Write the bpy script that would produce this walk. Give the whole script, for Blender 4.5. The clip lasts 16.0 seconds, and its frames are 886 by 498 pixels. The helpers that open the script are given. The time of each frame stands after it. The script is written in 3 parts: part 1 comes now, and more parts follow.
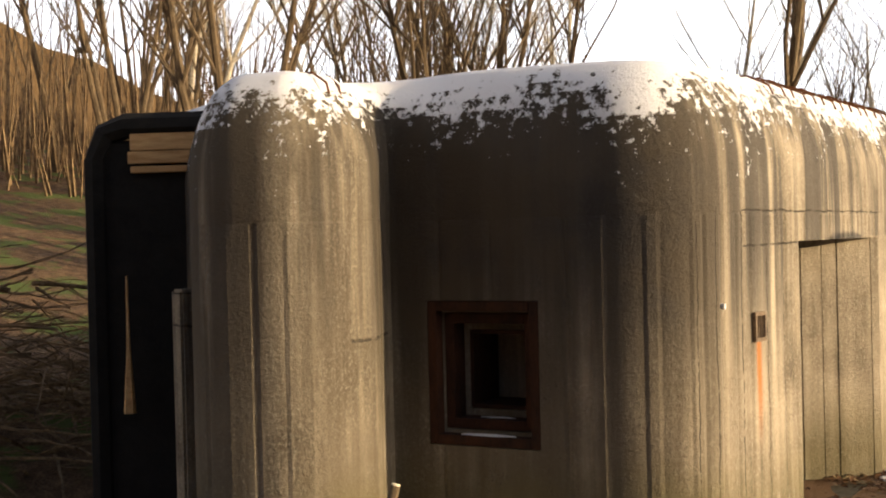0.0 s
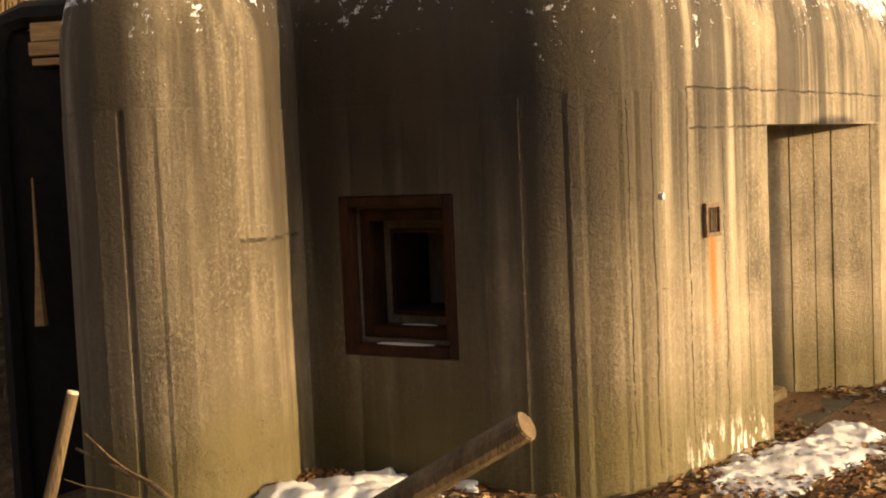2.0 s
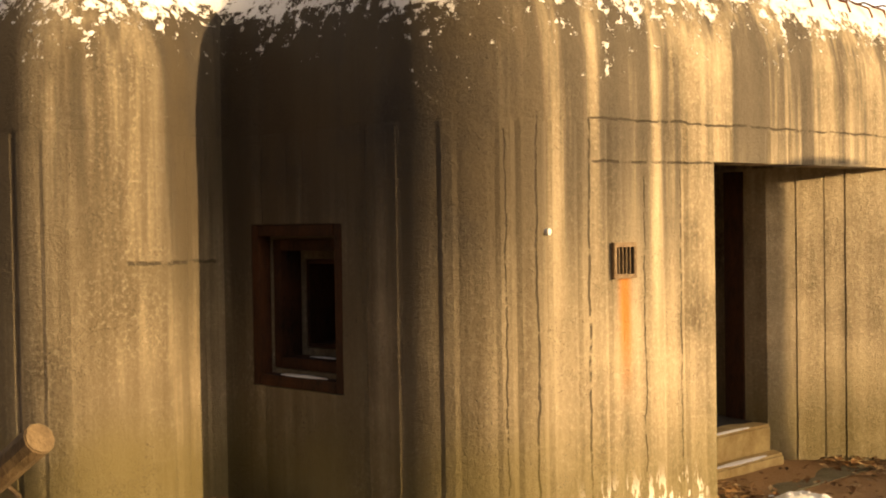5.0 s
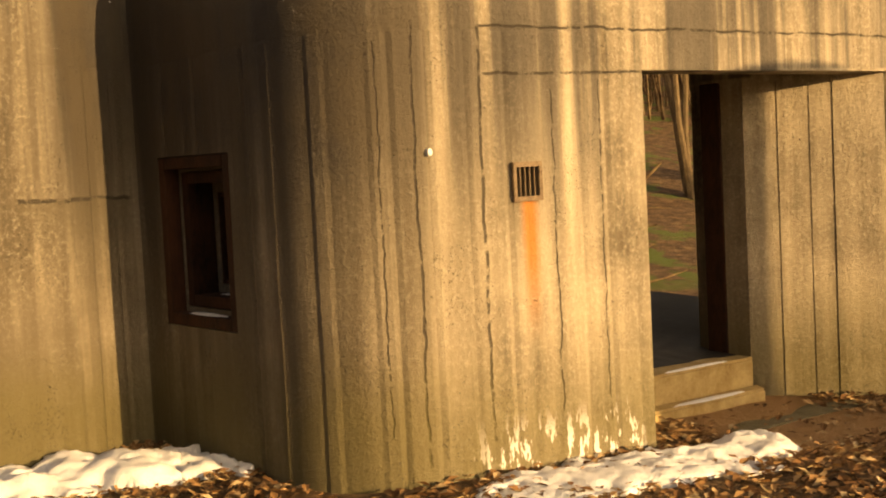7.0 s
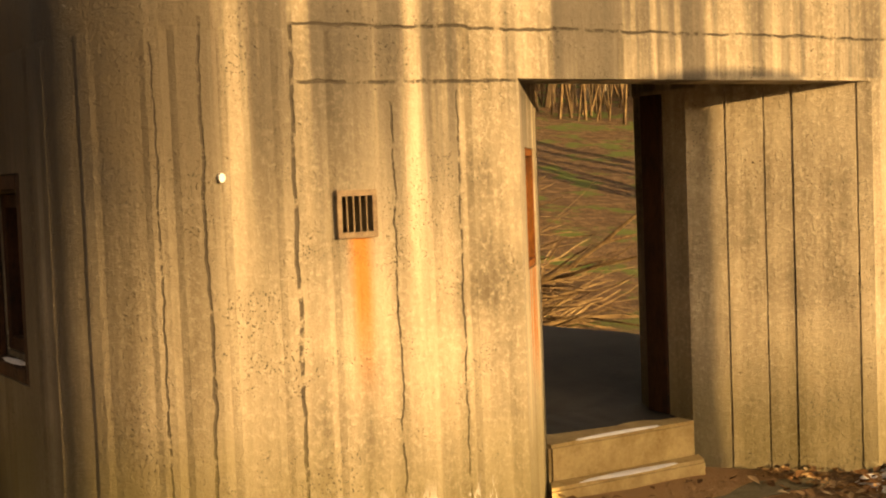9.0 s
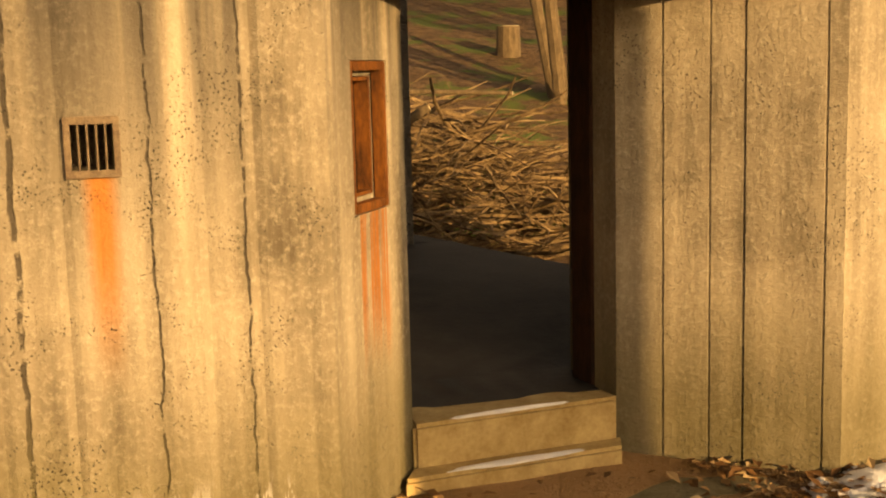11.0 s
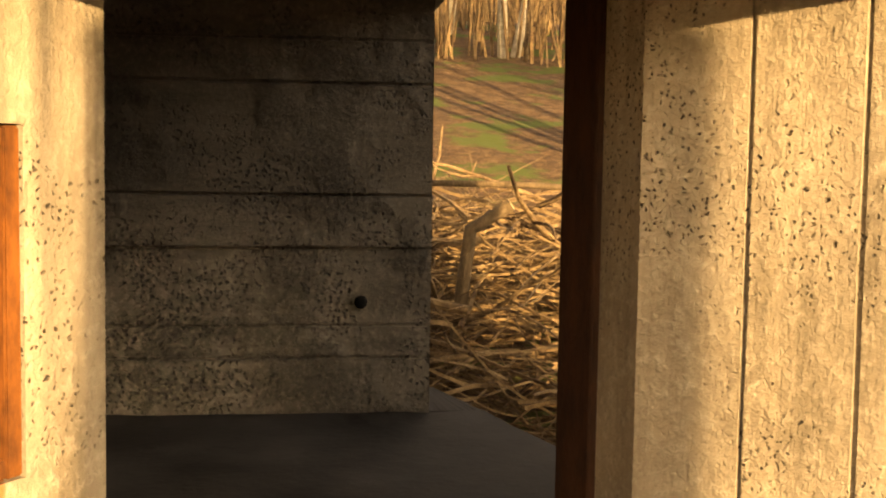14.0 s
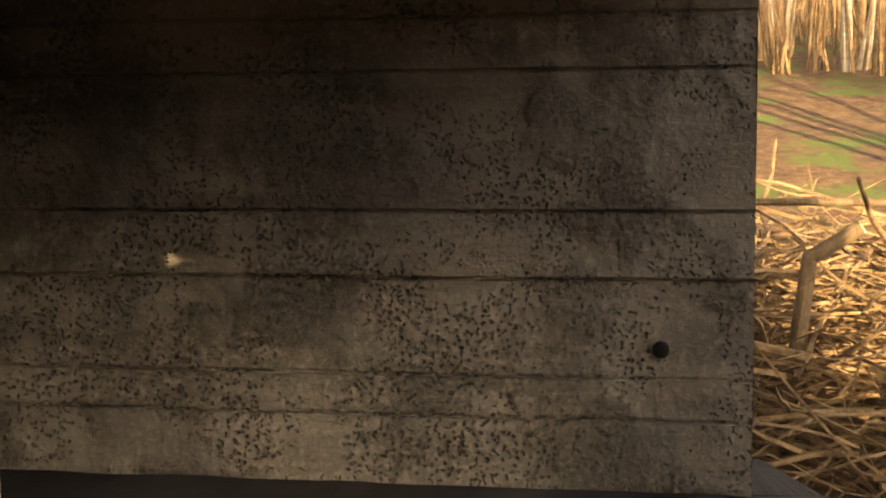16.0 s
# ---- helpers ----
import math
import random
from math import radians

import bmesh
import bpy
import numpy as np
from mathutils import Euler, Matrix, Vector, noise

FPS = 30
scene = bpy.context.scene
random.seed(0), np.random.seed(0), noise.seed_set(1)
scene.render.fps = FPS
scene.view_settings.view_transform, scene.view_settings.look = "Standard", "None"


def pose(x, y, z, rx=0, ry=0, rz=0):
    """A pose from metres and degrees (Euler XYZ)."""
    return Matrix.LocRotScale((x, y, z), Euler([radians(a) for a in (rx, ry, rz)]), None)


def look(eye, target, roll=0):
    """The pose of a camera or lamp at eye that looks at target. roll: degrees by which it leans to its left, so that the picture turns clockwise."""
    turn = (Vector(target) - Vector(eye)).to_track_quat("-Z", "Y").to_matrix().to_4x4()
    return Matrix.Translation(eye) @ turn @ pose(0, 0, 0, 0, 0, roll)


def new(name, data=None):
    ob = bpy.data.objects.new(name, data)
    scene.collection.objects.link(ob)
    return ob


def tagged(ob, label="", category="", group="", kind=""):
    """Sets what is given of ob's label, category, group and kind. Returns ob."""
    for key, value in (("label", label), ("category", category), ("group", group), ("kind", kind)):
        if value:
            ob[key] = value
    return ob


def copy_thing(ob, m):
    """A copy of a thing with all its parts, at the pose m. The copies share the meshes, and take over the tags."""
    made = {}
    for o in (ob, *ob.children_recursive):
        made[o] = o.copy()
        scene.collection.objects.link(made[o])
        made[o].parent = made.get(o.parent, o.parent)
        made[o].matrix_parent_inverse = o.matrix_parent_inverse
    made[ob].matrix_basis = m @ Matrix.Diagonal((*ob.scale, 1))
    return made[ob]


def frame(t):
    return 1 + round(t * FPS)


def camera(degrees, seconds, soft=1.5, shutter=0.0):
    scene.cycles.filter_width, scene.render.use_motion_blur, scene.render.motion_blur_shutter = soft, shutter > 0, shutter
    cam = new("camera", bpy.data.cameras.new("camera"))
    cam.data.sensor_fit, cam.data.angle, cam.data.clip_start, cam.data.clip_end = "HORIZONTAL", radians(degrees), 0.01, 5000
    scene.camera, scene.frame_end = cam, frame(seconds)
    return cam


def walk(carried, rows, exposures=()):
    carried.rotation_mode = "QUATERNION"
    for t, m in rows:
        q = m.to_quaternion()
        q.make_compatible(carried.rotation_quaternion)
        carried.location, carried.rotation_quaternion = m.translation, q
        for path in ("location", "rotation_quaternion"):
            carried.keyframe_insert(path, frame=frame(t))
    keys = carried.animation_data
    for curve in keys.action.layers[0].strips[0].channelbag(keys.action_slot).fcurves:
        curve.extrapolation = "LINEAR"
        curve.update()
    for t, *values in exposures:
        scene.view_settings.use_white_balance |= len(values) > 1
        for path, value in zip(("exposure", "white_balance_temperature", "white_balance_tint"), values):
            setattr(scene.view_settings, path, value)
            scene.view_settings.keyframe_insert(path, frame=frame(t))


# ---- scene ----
cam = camera(40.0, 16.0, soft=2.0)
PATH = [
    (0, (-8.862, -3.415, 2.132), (-7.274, -2.198, 2.114), -1.4),
    (0.5, (-8.402, -3.473, 2.035), (-6.833, -2.233, 2.062), -0.7),
    (1, (-8.07, -3.527, 1.983), (-6.51, -2.276, 1.941), -1.3),
    (1.5, (-7.805, -3.618, 1.928), (-6.269, -2.341, 1.824), -1.8),
    (2, (-7.53, -3.698, 1.89), (-6.032, -2.381, 1.747), -2.5),
    (2.5, (-7.187, -3.795, 1.895), (-5.744, -2.419, 1.736), -2.9),
    (3, (-6.854, -3.916, 1.881), (-5.467, -2.481, 1.745), -2.7),
    (3.2, (-6.725, -3.951, 1.871), (-5.357, -2.496, 1.756), -2.4),
    (5.3, (-5.628, -5.101, 1.649), (-4.458, -3.48, 1.594), -1.4),
    (5.5, (-5.466, -5.163, 1.626), (-4.321, -3.525, 1.538), -1.7),
    (6, (-5.127, -5.237, 1.591), (-4.034, -3.569, 1.446), -2.1),
    (6.5, (-4.734, -5.314, 1.568), (-3.7, -3.609, 1.416), -2.4),
    (7, (-4.353, -5.368, 1.538), (-3.371, -3.63, 1.41), -2.9),
    (7.5, (-3.923, -5.402, 1.496), (-2.997, -3.632, 1.397), -3.1),
    (8, (-3.433, -5.352, 1.584), (-2.564, -3.554, 1.475), -2.3),
    (8.5, (-2.974, -5.204, 1.584), (-2.146, -3.385, 1.492), -2.2),
    (9, (-2.603, -4.942, 1.581), (-1.786, -3.12, 1.472), -2.2),
    (9.2, (-2.478, -4.817, 1.609), (-1.661, -2.997, 1.469), -2.0),
    (11.3, (-0.575, -4.075, 1.712), (-0.051, -2.167, 1.419), -1.4),
    (11.5, (-0.443, -3.881, 1.737), (0.071, -1.971, 1.442), -1.3),
    (12, (-0.171, -3.369, 1.732), (0.324, -1.45, 1.463), -1.1),
    (12.5, (0.062, -2.858, 1.743), (0.534, -0.931, 1.489), -0.4),
    (13, (0.381, -2.456, 1.755), (0.745, -0.504, 1.517), -0.3),
    (13.5, (0.584, -1.996, 1.74), (0.894, -0.031, 1.531), 0.6),
    (14, (0.816, -1.54, 1.692), (1.064, 0.438, 1.541), 0.9),
    (14.5, (1.029, -1.298, 1.733), (1.158, 0.69, 1.551), -0.3),
    (15, (1.257, -0.859, 1.728), (1.132, 1.129, 1.545), -1.9),
    (15.5, (1.114, -0.572, 1.645), (0.877, 1.41, 1.521), -0.7),
    (16, (1.014, -0.275, 1.598), (0.721, 1.701, 1.494), 0.0),
]
walk(cam, [(t, look(eye, target, roll)) for t, eye, target, roll in PATH],
     exposures=[(0, 0.98, 6000, 10), (2, 1.12, 7200, 11), (6, 1.05, 8700, 12), (8.5, 0.97, 9800, 12), (9, 1.18, 9700, 12), (11.5, 0.85, 10000, 13), (13, 1.25, 9200, 12), (14, 1.95, 9000, 12), (14.5, 2.1, 9000, 12), (15, 1.85, 9200, 12), (16, 2.6, 7200, 12)])

# ---- light ----
SUN_AZ = (0.33, -0.944)          # towards the sun, in plan
SUN_EL = radians(9)
world = bpy.data.worlds.new("sky")
scene.world = world
world.use_nodes = True
wn = world.node_tree
bg = wn.nodes["Background"]
sky = wn.nodes.new("ShaderNodeTexSky")
sky.sky_type = "NISHITA"
sky.sun_disc = False
sky.sun_elevation = SUN_EL
sky.sun_rotation = math.atan2(SUN_AZ[0], SUN_AZ[1])
sky.dust_density = 10.0
sky.air_density = 0.5
sky.ozone_density = 0.6
wn.links.new(sky.outputs[0], bg.inputs[0])
bg.inputs[1].default_value = 0.10
sun = new("sun", bpy.data.lights.new("sun", "SUN"))
sun.data.energy = 3.6
sun.data.angle = radians(0.6)
sun.data.color = (1.0, 0.72, 0.40)
sun.matrix_world = look((SUN_AZ[0] * 20, SUN_AZ[1] * 20, 20 * math.tan(SUN_EL)), (0, 0, 0))


# ---- material helpers ----
class Mat:
    """A node material with short helpers."""

    def __init__(self, name, rough=0.9, metal=0.0):
        self.m = bpy.data.materials.new(name)
        self.m.use_nodes = True
        self.t = self.m.node_tree
        self.b = self.t.nodes["Principled BSDF"]
        self.b.inputs["Roughness"].default_value = rough
        self.b.inputs["Metallic"].default_value = metal
        self.b.inputs["Specular IOR Level"].default_value = 0.25
        self.co = self.t.nodes.new("ShaderNodeTexCoord").outputs["Object"]

    def n(self, kind, **ins):
        node = self.t.nodes.new(kind)
        for k, v in ins.items():
            self.put(node, k, v)
        return node

    def put(self, node, key, v):
        sock = node.inputs[int(key[1:])] if key[0] == "i" and key[1:].isdigit() else node.inputs[key.replace("_", " ")]
        if isinstance(v, bpy.types.NodeSocket):
            self.t.links.new(v, sock)
        else:
            sock.default_value = v

    def scaled(self, sx, sy, sz):
        return self.n("ShaderNodeMapping", Vector=self.co, Scale=(sx, sy, sz)).outputs[0]

    def noise(self, scale, detail=6.0, rough=0.6, vec=None):
        return self.n("ShaderNodeTexNoise", Vector=vec or self.co, Scale=scale, Detail=detail, Roughness=rough).outputs[0]

    def ramp(self, fac, *stops):
        node = self.n("ShaderNodeValToRGB", Fac=fac)
        el = node.color_ramp.elements
        while len(el) < len(stops):
            el.new(0.5)
        for e, (p, c) in zip(el, stops):
            e.position = p
            e.color = (*c, 1) if isinstance(c, tuple) else (c, c, c, 1)
        return node.outputs[0]

    def mix(self, fac, a, b, mode="MIX"):
        node = self.t.nodes.new("ShaderNodeMix")
        node.data_type, node.blend_type = "RGBA", mode
        for key, v in ((0, fac), (6, a), (7, b)):
            if isinstance(v, bpy.types.NodeSocket):
                self.t.links.new(v, node.inputs[key])
            elif key:
                node.inputs[key].default_value = (*v, 1)
            else:
                node.inputs[0].default_value = v
        return node.outputs[2]

    def math(self, op, a, b=0.0):
        node = self.t.nodes.new("ShaderNodeMath")
        node.operation = op
        for k, v in ((0, a), (1, b)):
            if isinstance(v, bpy.types.NodeSocket):
                self.t.links.new(v, node.inputs[k])
            else:
                node.inputs[k].default_value = v
        return node.outputs[0]

    def xyz(self):
        return self.n("ShaderNodeSeparateXYZ", Vector=self.co).outputs

    def smooth(self, v, lo, hi):
        node = self.t.nodes.new("ShaderNodeMapRange")
        node.interpolation_type = "SMOOTHSTEP"
        self.t.links.new(v, node.inputs[0])
        node.inputs[1].default_value, node.inputs[2].default_value = lo, hi
        return node.outputs[0]

    def bump(self, height, strength, dist, last=None):
        node = self.n("ShaderNodeBump", Height=height, Strength=strength, Distance=dist)
        if last is not None:
            self.t.links.new(last, node.inputs["Normal"])
        return node.outputs[0]

    def done(self, color, normal=None, rough=None):
        self.put(self.b, "Base_Color", color if isinstance(color, bpy.types.NodeSocket) else (*color, 1))
        if normal is not None:
            self.put(self.b, "Normal", normal)
        if rough is not None:
            self.put(self.b, "Roughness", rough)
        return self.m


def two_tone(name, a, b, scale, rough=0.9, bump=0.3, stretch=(1, 1, 1), metal=0.0, dist=0.01):
    m = Mat(name, rough, metal)
    v = m.scaled(*stretch)
    n1 = m.noise(scale, vec=v)
    n2 = m.noise(scale * 7, 4, vec=v)
    c = m.ramp(m.math("ADD", m.math("MULTIPLY", n1, 0.65), m.math("MULTIPLY", n2, 0.35)), (0.35, a), (0.65, b))
    return m.done(c, m.bump(n2, bump, dist))


# ---- mesh helpers ----
def part(name, bm, material, parent=None, label=""):
    """Links a bmesh as one mesh object, under a thing or a part where one is given."""
    me = bpy.data.meshes.new(name)
    bm.to_mesh(me)
    bm.free()
    me.materials.append(material)
    ob = new(name, me)
    if parent is not None:
        ob.parent = parent
    if label:
        ob["label"] = label
    return ob


def thing(name, x, y, z, label, category, group="", rz=0.0):
    ob = new(name)
    ob.matrix_basis = pose(x, y, z, 0, 0, rz)
    return tagged(ob, label, category, group)


def shade_smooth(ob, angle=40):
    me = ob.data
    me.shade_smooth()
    me.set_sharp_from_angle(angle=radians(angle))
    return ob


def prism(points, z0, z1, bm=None):
    """A closed upright prism over a polygon."""
    bm = bm or bmesh.new()
    lo = [bm.verts.new((x, y, z0)) for x, y in points]
    hi = [bm.verts.new((x, y, z1)) for x, y in points]
    n = len(points)
    for i in range(n):
        bm.faces.new((lo[i], lo[(i + 1) % n], hi[(i + 1) % n], hi[i]))
    bm.faces.new(lo[::-1])
    bm.faces.new(hi)
    bmesh.ops.recalc_face_normals(bm, faces=bm.faces)
    return bm


def box(x0, y0, z0, x1, y1, z1, bev=0.0, bm=None):
    bm = bm or bmesh.new()
    made = bmesh.ops.create_cube(bm, size=1, matrix=Matrix.LocRotScale(
        ((x0 + x1) / 2, (y0 + y1) / 2, (z0 + z1) / 2), None, (x1 - x0, y1 - y0, z1 - z0)))
    if bev:
        edges = {e for v in made["verts"] for e in v.link_edges}
        bmesh.ops.bevel(bm, geom=list(edges), offset=bev, segments=2, affect="EDGES")
    return bm


def tube(points, radii, sides=6, bm=None, close=True):
    """A tapered tube along a line of points."""
    bm = bm or bmesh.new()
    points = [Vector(p) for p in points]
    rings = []
    side = None
    for i, p in enumerate(points):
        d = (points[min(i + 1, len(points) - 1)] - points[max(i - 1, 0)]).normalized()
        if side is None or abs(side.dot(d)) > 0.98:
            side = d.orthogonal().normalized()
        side = (side - d * side.dot(d)).normalized()
        up = d.cross(side)
        r = radii[i] if hasattr(radii, "__len__") else radii
        rings.append([bm.verts.new(p + (side * math.cos(a) + up * math.sin(a)) * r)
                      for a in [2 * math.pi * k / sides for k in range(sides)]])
    for a, b in zip(rings, rings[1:]):
        for k in range(sides):
            bm.faces.new((a[k], a[(k + 1) % sides], b[(k + 1) % sides], b[k]))
    if close:
        bm.faces.new(rings[0][::-1])
        bm.faces.new(rings[-1])
    return bm


def fillet(points, step=0.06):
    """A closed outline of (x, y, radius) corners, rounded and divided into short steps."""
    out = []
    n = len(points)
    for i in range(n):
        p = Vector(points[i][:2])
        a, b = Vector(points[i - 1][:2]) - p, Vector(points[(i + 1) % n][:2]) - p
        r = points[i][2]
        if r <= 0:
            out.append(p)
            continue
        half = a.angle(b) / 2
        cut = min(r / math.tan(half), 0.49 * a.length, 0.49 * b.length)
        pa, pb = p + a.normalized() * cut, p + b.normalized() * cut
        k = max(3, int((pi_minus(half)) * r / step))
        for j in range(k + 1):
            u = j / k
            out.append(pa * (1 - u) ** 2 + p * 2 * u * (1 - u) + pb * u * u)
    return out


def pi_minus(half):
    return math.pi - 2 * half


def divide(line, step):
    out = []
    for a, b in zip(line, line[1:] + line[:1]):
        k = max(1, round((b - a).length / step))
        out += [a.lerp(b, j / k) for j in range(k)]
    return out


def ground_z(x, y):
    """Height of the ground: level by the wall, a soft mound where the walk starts, a hollow behind the west end."""
    z = -0.10 + 0.05 * noise.noise((x * 0.5, y * 0.5, 3.1)) + 0.02 * noise.noise((x * 2.1, y * 2.1, 7.7))
    z += 0.42 * math.exp(-((x + 8.4) ** 2 + (y + 3.6) ** 2) / 4.5)
    z -= 0.9 * math.exp(-((x + 4.3) ** 2 + (y - 5.2) ** 2) / 3.0)
    z -= 0.08 * math.exp(-((x - 1.1) ** 2 + (y + 0.1) ** 2) / 1.0) - 0.03
    bank = min(max(0.0, y - 5.2), 27.0)
    return z + 0.22 * bank * bank / (bank + 2.0)


# ---- materials ----
def concrete(name, a, b, snow=False, inside=False):
    m = Mat(name, 0.55 if inside else 0.92)
    x, y, z = m.xyz()[0], m.xyz()[1], m.xyz()[2]
    streak = m.noise(1.0, 5, 0.6, m.scaled(5.5, 5.5, 0.35) if not inside else m.scaled(0.6, 0.6, 5.0))
    cloud = m.noise(1.3, 5, 0.6)
    fine = m.noise(38, 5, 0.7)
    col = m.ramp(m.math("ADD", m.math("MULTIPLY", streak, 0.5), m.math("MULTIPLY", cloud, 0.5)), (0.36, a), (0.62, b))
    col = m.mix(m.math("MULTIPLY", m.smooth(fine, 0.45, 0.75), 0.35), col, (0.62, 0.56, 0.44))
    # dark weather streaks that run down from the roof edge
    if not inside:
        run = m.noise(1.0, 4, 0.65, m.scaled(3.2, 3.2, 0.12))
        high = m.smooth(m.math("ADD", z, m.math("MULTIPLY", cloud, 1.4)), 1.5, 2.9)
        # soot round the gun port; the recess corner's shade is painted into it
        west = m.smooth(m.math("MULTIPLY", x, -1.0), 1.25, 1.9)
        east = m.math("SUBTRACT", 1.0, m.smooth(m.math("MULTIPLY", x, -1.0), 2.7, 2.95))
        soot_shade = m.math("MULTIPLY", m.math("MULTIPLY", west, east), m.smooth(m.math("ADD", z, m.math("MULTIPLY", run, 1.2)), 1.35, 2.65))
        dark = m.math("MULTIPLY", m.math("MULTIPLY", high, m.smooth(run, 0.40, 0.56)), m.math("SUBTRACT", 1.0, m.math("MULTIPLY", m.smooth(x, 1.1, 1.3), m.math("SUBTRACT", 1.0, m.smooth(z, 2.05, 2.07)))))
        col = m.mix(m.math("MULTIPLY", dark, 0.85), col, (0.055, 0.05, 0.045))
        col = m.mix(m.math("MULTIPLY", soot_shade, 0.9), col, (0.03, 0.029, 0.03))
        # grime, plus a painted darkening for the shaded west end
        grime_shade = m.math("MULTIPLY", m.smooth(m.math("MULTIPLY", x, -1.0), 0.7, 1.9), m.smooth(m.math("ADD", m.math("MULTIPLY", cloud, 0.6), m.math("MULTIPLY", run, 0.5)), 0.36, 0.62))
        col = m.mix(m.math("MULTIPLY", grime_shade, 0.78), col, (0.075, 0.06, 0.04))
        # joints and cracks of the formwork
        wander = m.math("MULTIPLY", m.math("SUBTRACT", m.noise(6, 3), 0.5), 0.05)
        face = m.math("SUBTRACT", 1.0, m.smooth(y, 0.24, 0.26))
        worn = m.smooth(m.noise(9, 4, 0.7), 0.36, 0.5)

        def crack(axis, at, other, lo, hi, wide):
            near = m.math("SUBTRACT", 1.0, m.smooth(m.math("ABSOLUTE", m.math("ADD", m.math("SUBTRACT", axis, at), wander)), wide * 0.4, wide))
            along = m.math("MULTIPLY", m.smooth(other, lo, lo + 0.02), m.math("SUBTRACT", 1.0, m.smooth(other, hi - 0.02, hi)))
            return m.math("MULTIPLY", m.math("MULTIPLY", near, along), worn)

        cracks = crack(z, 2.03, x, -1.06, 0.05, 0.010)
        for axis, at, other, lo, hi, wide in ((z, 2.27, x, -1.05, 2.4, 0.009), (x, -1.055, z, 0.1, 2.28, 0.012), (x, -1.44, z, 0.0, 2.3, 0.010),
                                              (x, -0.6, z, 0.2, 1.95, 0.006), (x, -0.28, z, 0.1, 2.0, 0.006), (x, -1.62, z, 0.2, 2.2, 0.006)):
            cracks = m.math("MAXIMUM", cracks, crack(axis, at, other, lo, hi, wide))
        cracks = m.math("MULTIPLY", cracks, face)
        # a lift joint across the west bulge, darker just below
        bulge = m.math("MULTIPLY", m.smooth(m.math("MULTIPLY", x, -1.0), 2.3, 2.35), m.math("SUBTRACT", 1.0, m.smooth(m.math("MULTIPLY", x, -1.0), 3.03, 3.06)))
        lift = m.math("MULTIPLY", crack(z, 1.48, x, -3.06, -2.3, 0.014), bulge)
        under_lift = m.math("MULTIPLY", m.math("MULTIPLY", bulge, m.math("SUBTRACT", 1.0, m.smooth(z, 1.47, 1.485))), m.smooth(m.math("ADD", z, m.math("MULTIPLY", cloud, 0.8)), 1.3, 1.85))
        col = m.mix(m.math("MULTIPLY", under_lift, 0.55), col, (0.09, 0.075, 0.05))
        cracks = m.math("MAXIMUM", cracks, lift)
        col = m.mix(m.math("MULTIPLY", cracks, 0.85), col, (0.04, 0.033, 0.025))
        # algae by the foot
        foot = m.math("SUBTRACT", 1.0, m.smooth(m.math("SUBTRACT", z, m.math("MULTIPLY", cloud, 0.9)), -0.35, 0.35))
        col = m.mix(m.math("MULTIPLY", foot, 0.6), col, (0.10, 0.085, 0.025))
        # lime bloom by the door, in upright flakes
        lime = m.noise(1.0, 3, 0.7, m.scaled(16, 16, 5))
        band = m.math("MULTIPLY", m.smooth(x, -1.3, -0.9), m.math("SUBTRACT", 1.0, m.smooth(x, -0.15, 0.0)))
        low = m.math("SUBTRACT", 1.0, m.smooth(z, -0.05, 0.27))
        front = m.math("SUBTRACT", 1.0, m.smooth(y, 0.05, 0.12))
        flake = m.math("MULTIPLY", m.math("MULTIPLY", m.math("MULTIPLY", band, low), front), m.smooth(lime, 0.55, 0.6))
        col = m.mix(flake, col, (0.82, 0.8, 0.76))
        # rust below the grille
        rx = m.math("ABSOLUTE", m.math("ADD", x, 0.765))
        rust = m.math("MULTIPLY", m.math("SUBTRACT", 1.0, m.smooth(m.math("ADD", rx, m.math("MULTIPLY", streak, 0.04)), 0.03, 0.10)),
                      m.math("MULTIPLY", m.smooth(z, 0.55, 1.15), m.math("SUBTRACT", 1.0, m.smooth(z, 1.36, 1.38))))
        col = m.mix(m.math("MULTIPLY", m.math("MULTIPLY", rust, front), 0.85), col, (0.42, 0.15, 0.03))
        # rust that ran from the niche down the jamb
        jamb = m.math("MULTIPLY", m.smooth(x, 0.17, 0.20), m.math("SUBTRACT", 1.0, m.smooth(x, 0.34, 0.38)))
        fall = m.math("MULTIPLY", m.smooth(m.math("ADD", z, m.math("MULTIPLY", streak, 0.5)), 0.7, 1.1), m.math("SUBTRACT", 1.0, m.smooth(z, 1.14, 1.16)))
        lines = m.smooth(m.noise(1.0, 3, 0.6, m.scaled(34, 34, 0.7)), 0.42, 0.55)
        at_jamb = m.math("MULTIPLY", m.math("MULTIPLY", jamb, fall), m.math("MULTIPLY", lines, m.math("SUBTRACT", 1.0, m.smooth(y, 0.62, 0.7))))
        col = m.mix(m.math("MULTIPLY", at_jamb, 0.85), col, (0.36, 0.12, 0.025))
    else:
        damp = m.noise(0.8, 4)
        col = m.mix(m.math("MULTIPLY", m.smooth(damp, 0.45, 0.65), 0.35), col, (0.05, 0.045, 0.04))
    # blow holes and honeycombed patches, the shade inside them painted dark
    warp = m.n("ShaderNodeTexNoise", Vector=m.co, Scale=25.0).outputs[1]
    bent = m.mix(0.035, m.co, warp, "ADD")
    vor = m.n("ShaderNodeTexVoronoi", Vector=bent, Scale=46.0 if inside else 75.0).outputs["Distance"]
    patch = m.smooth(m.noise(2.9, 4, 0.7), 0.44, 0.56) if inside else m.smooth(m.noise(2.9, 4, 0.7), 0.47, 0.6)
    hole = m.math("MULTIPLY", m.math("SUBTRACT", 1.0, m.smooth(vor, 0.10, 0.42 if inside else 0.30)), patch)
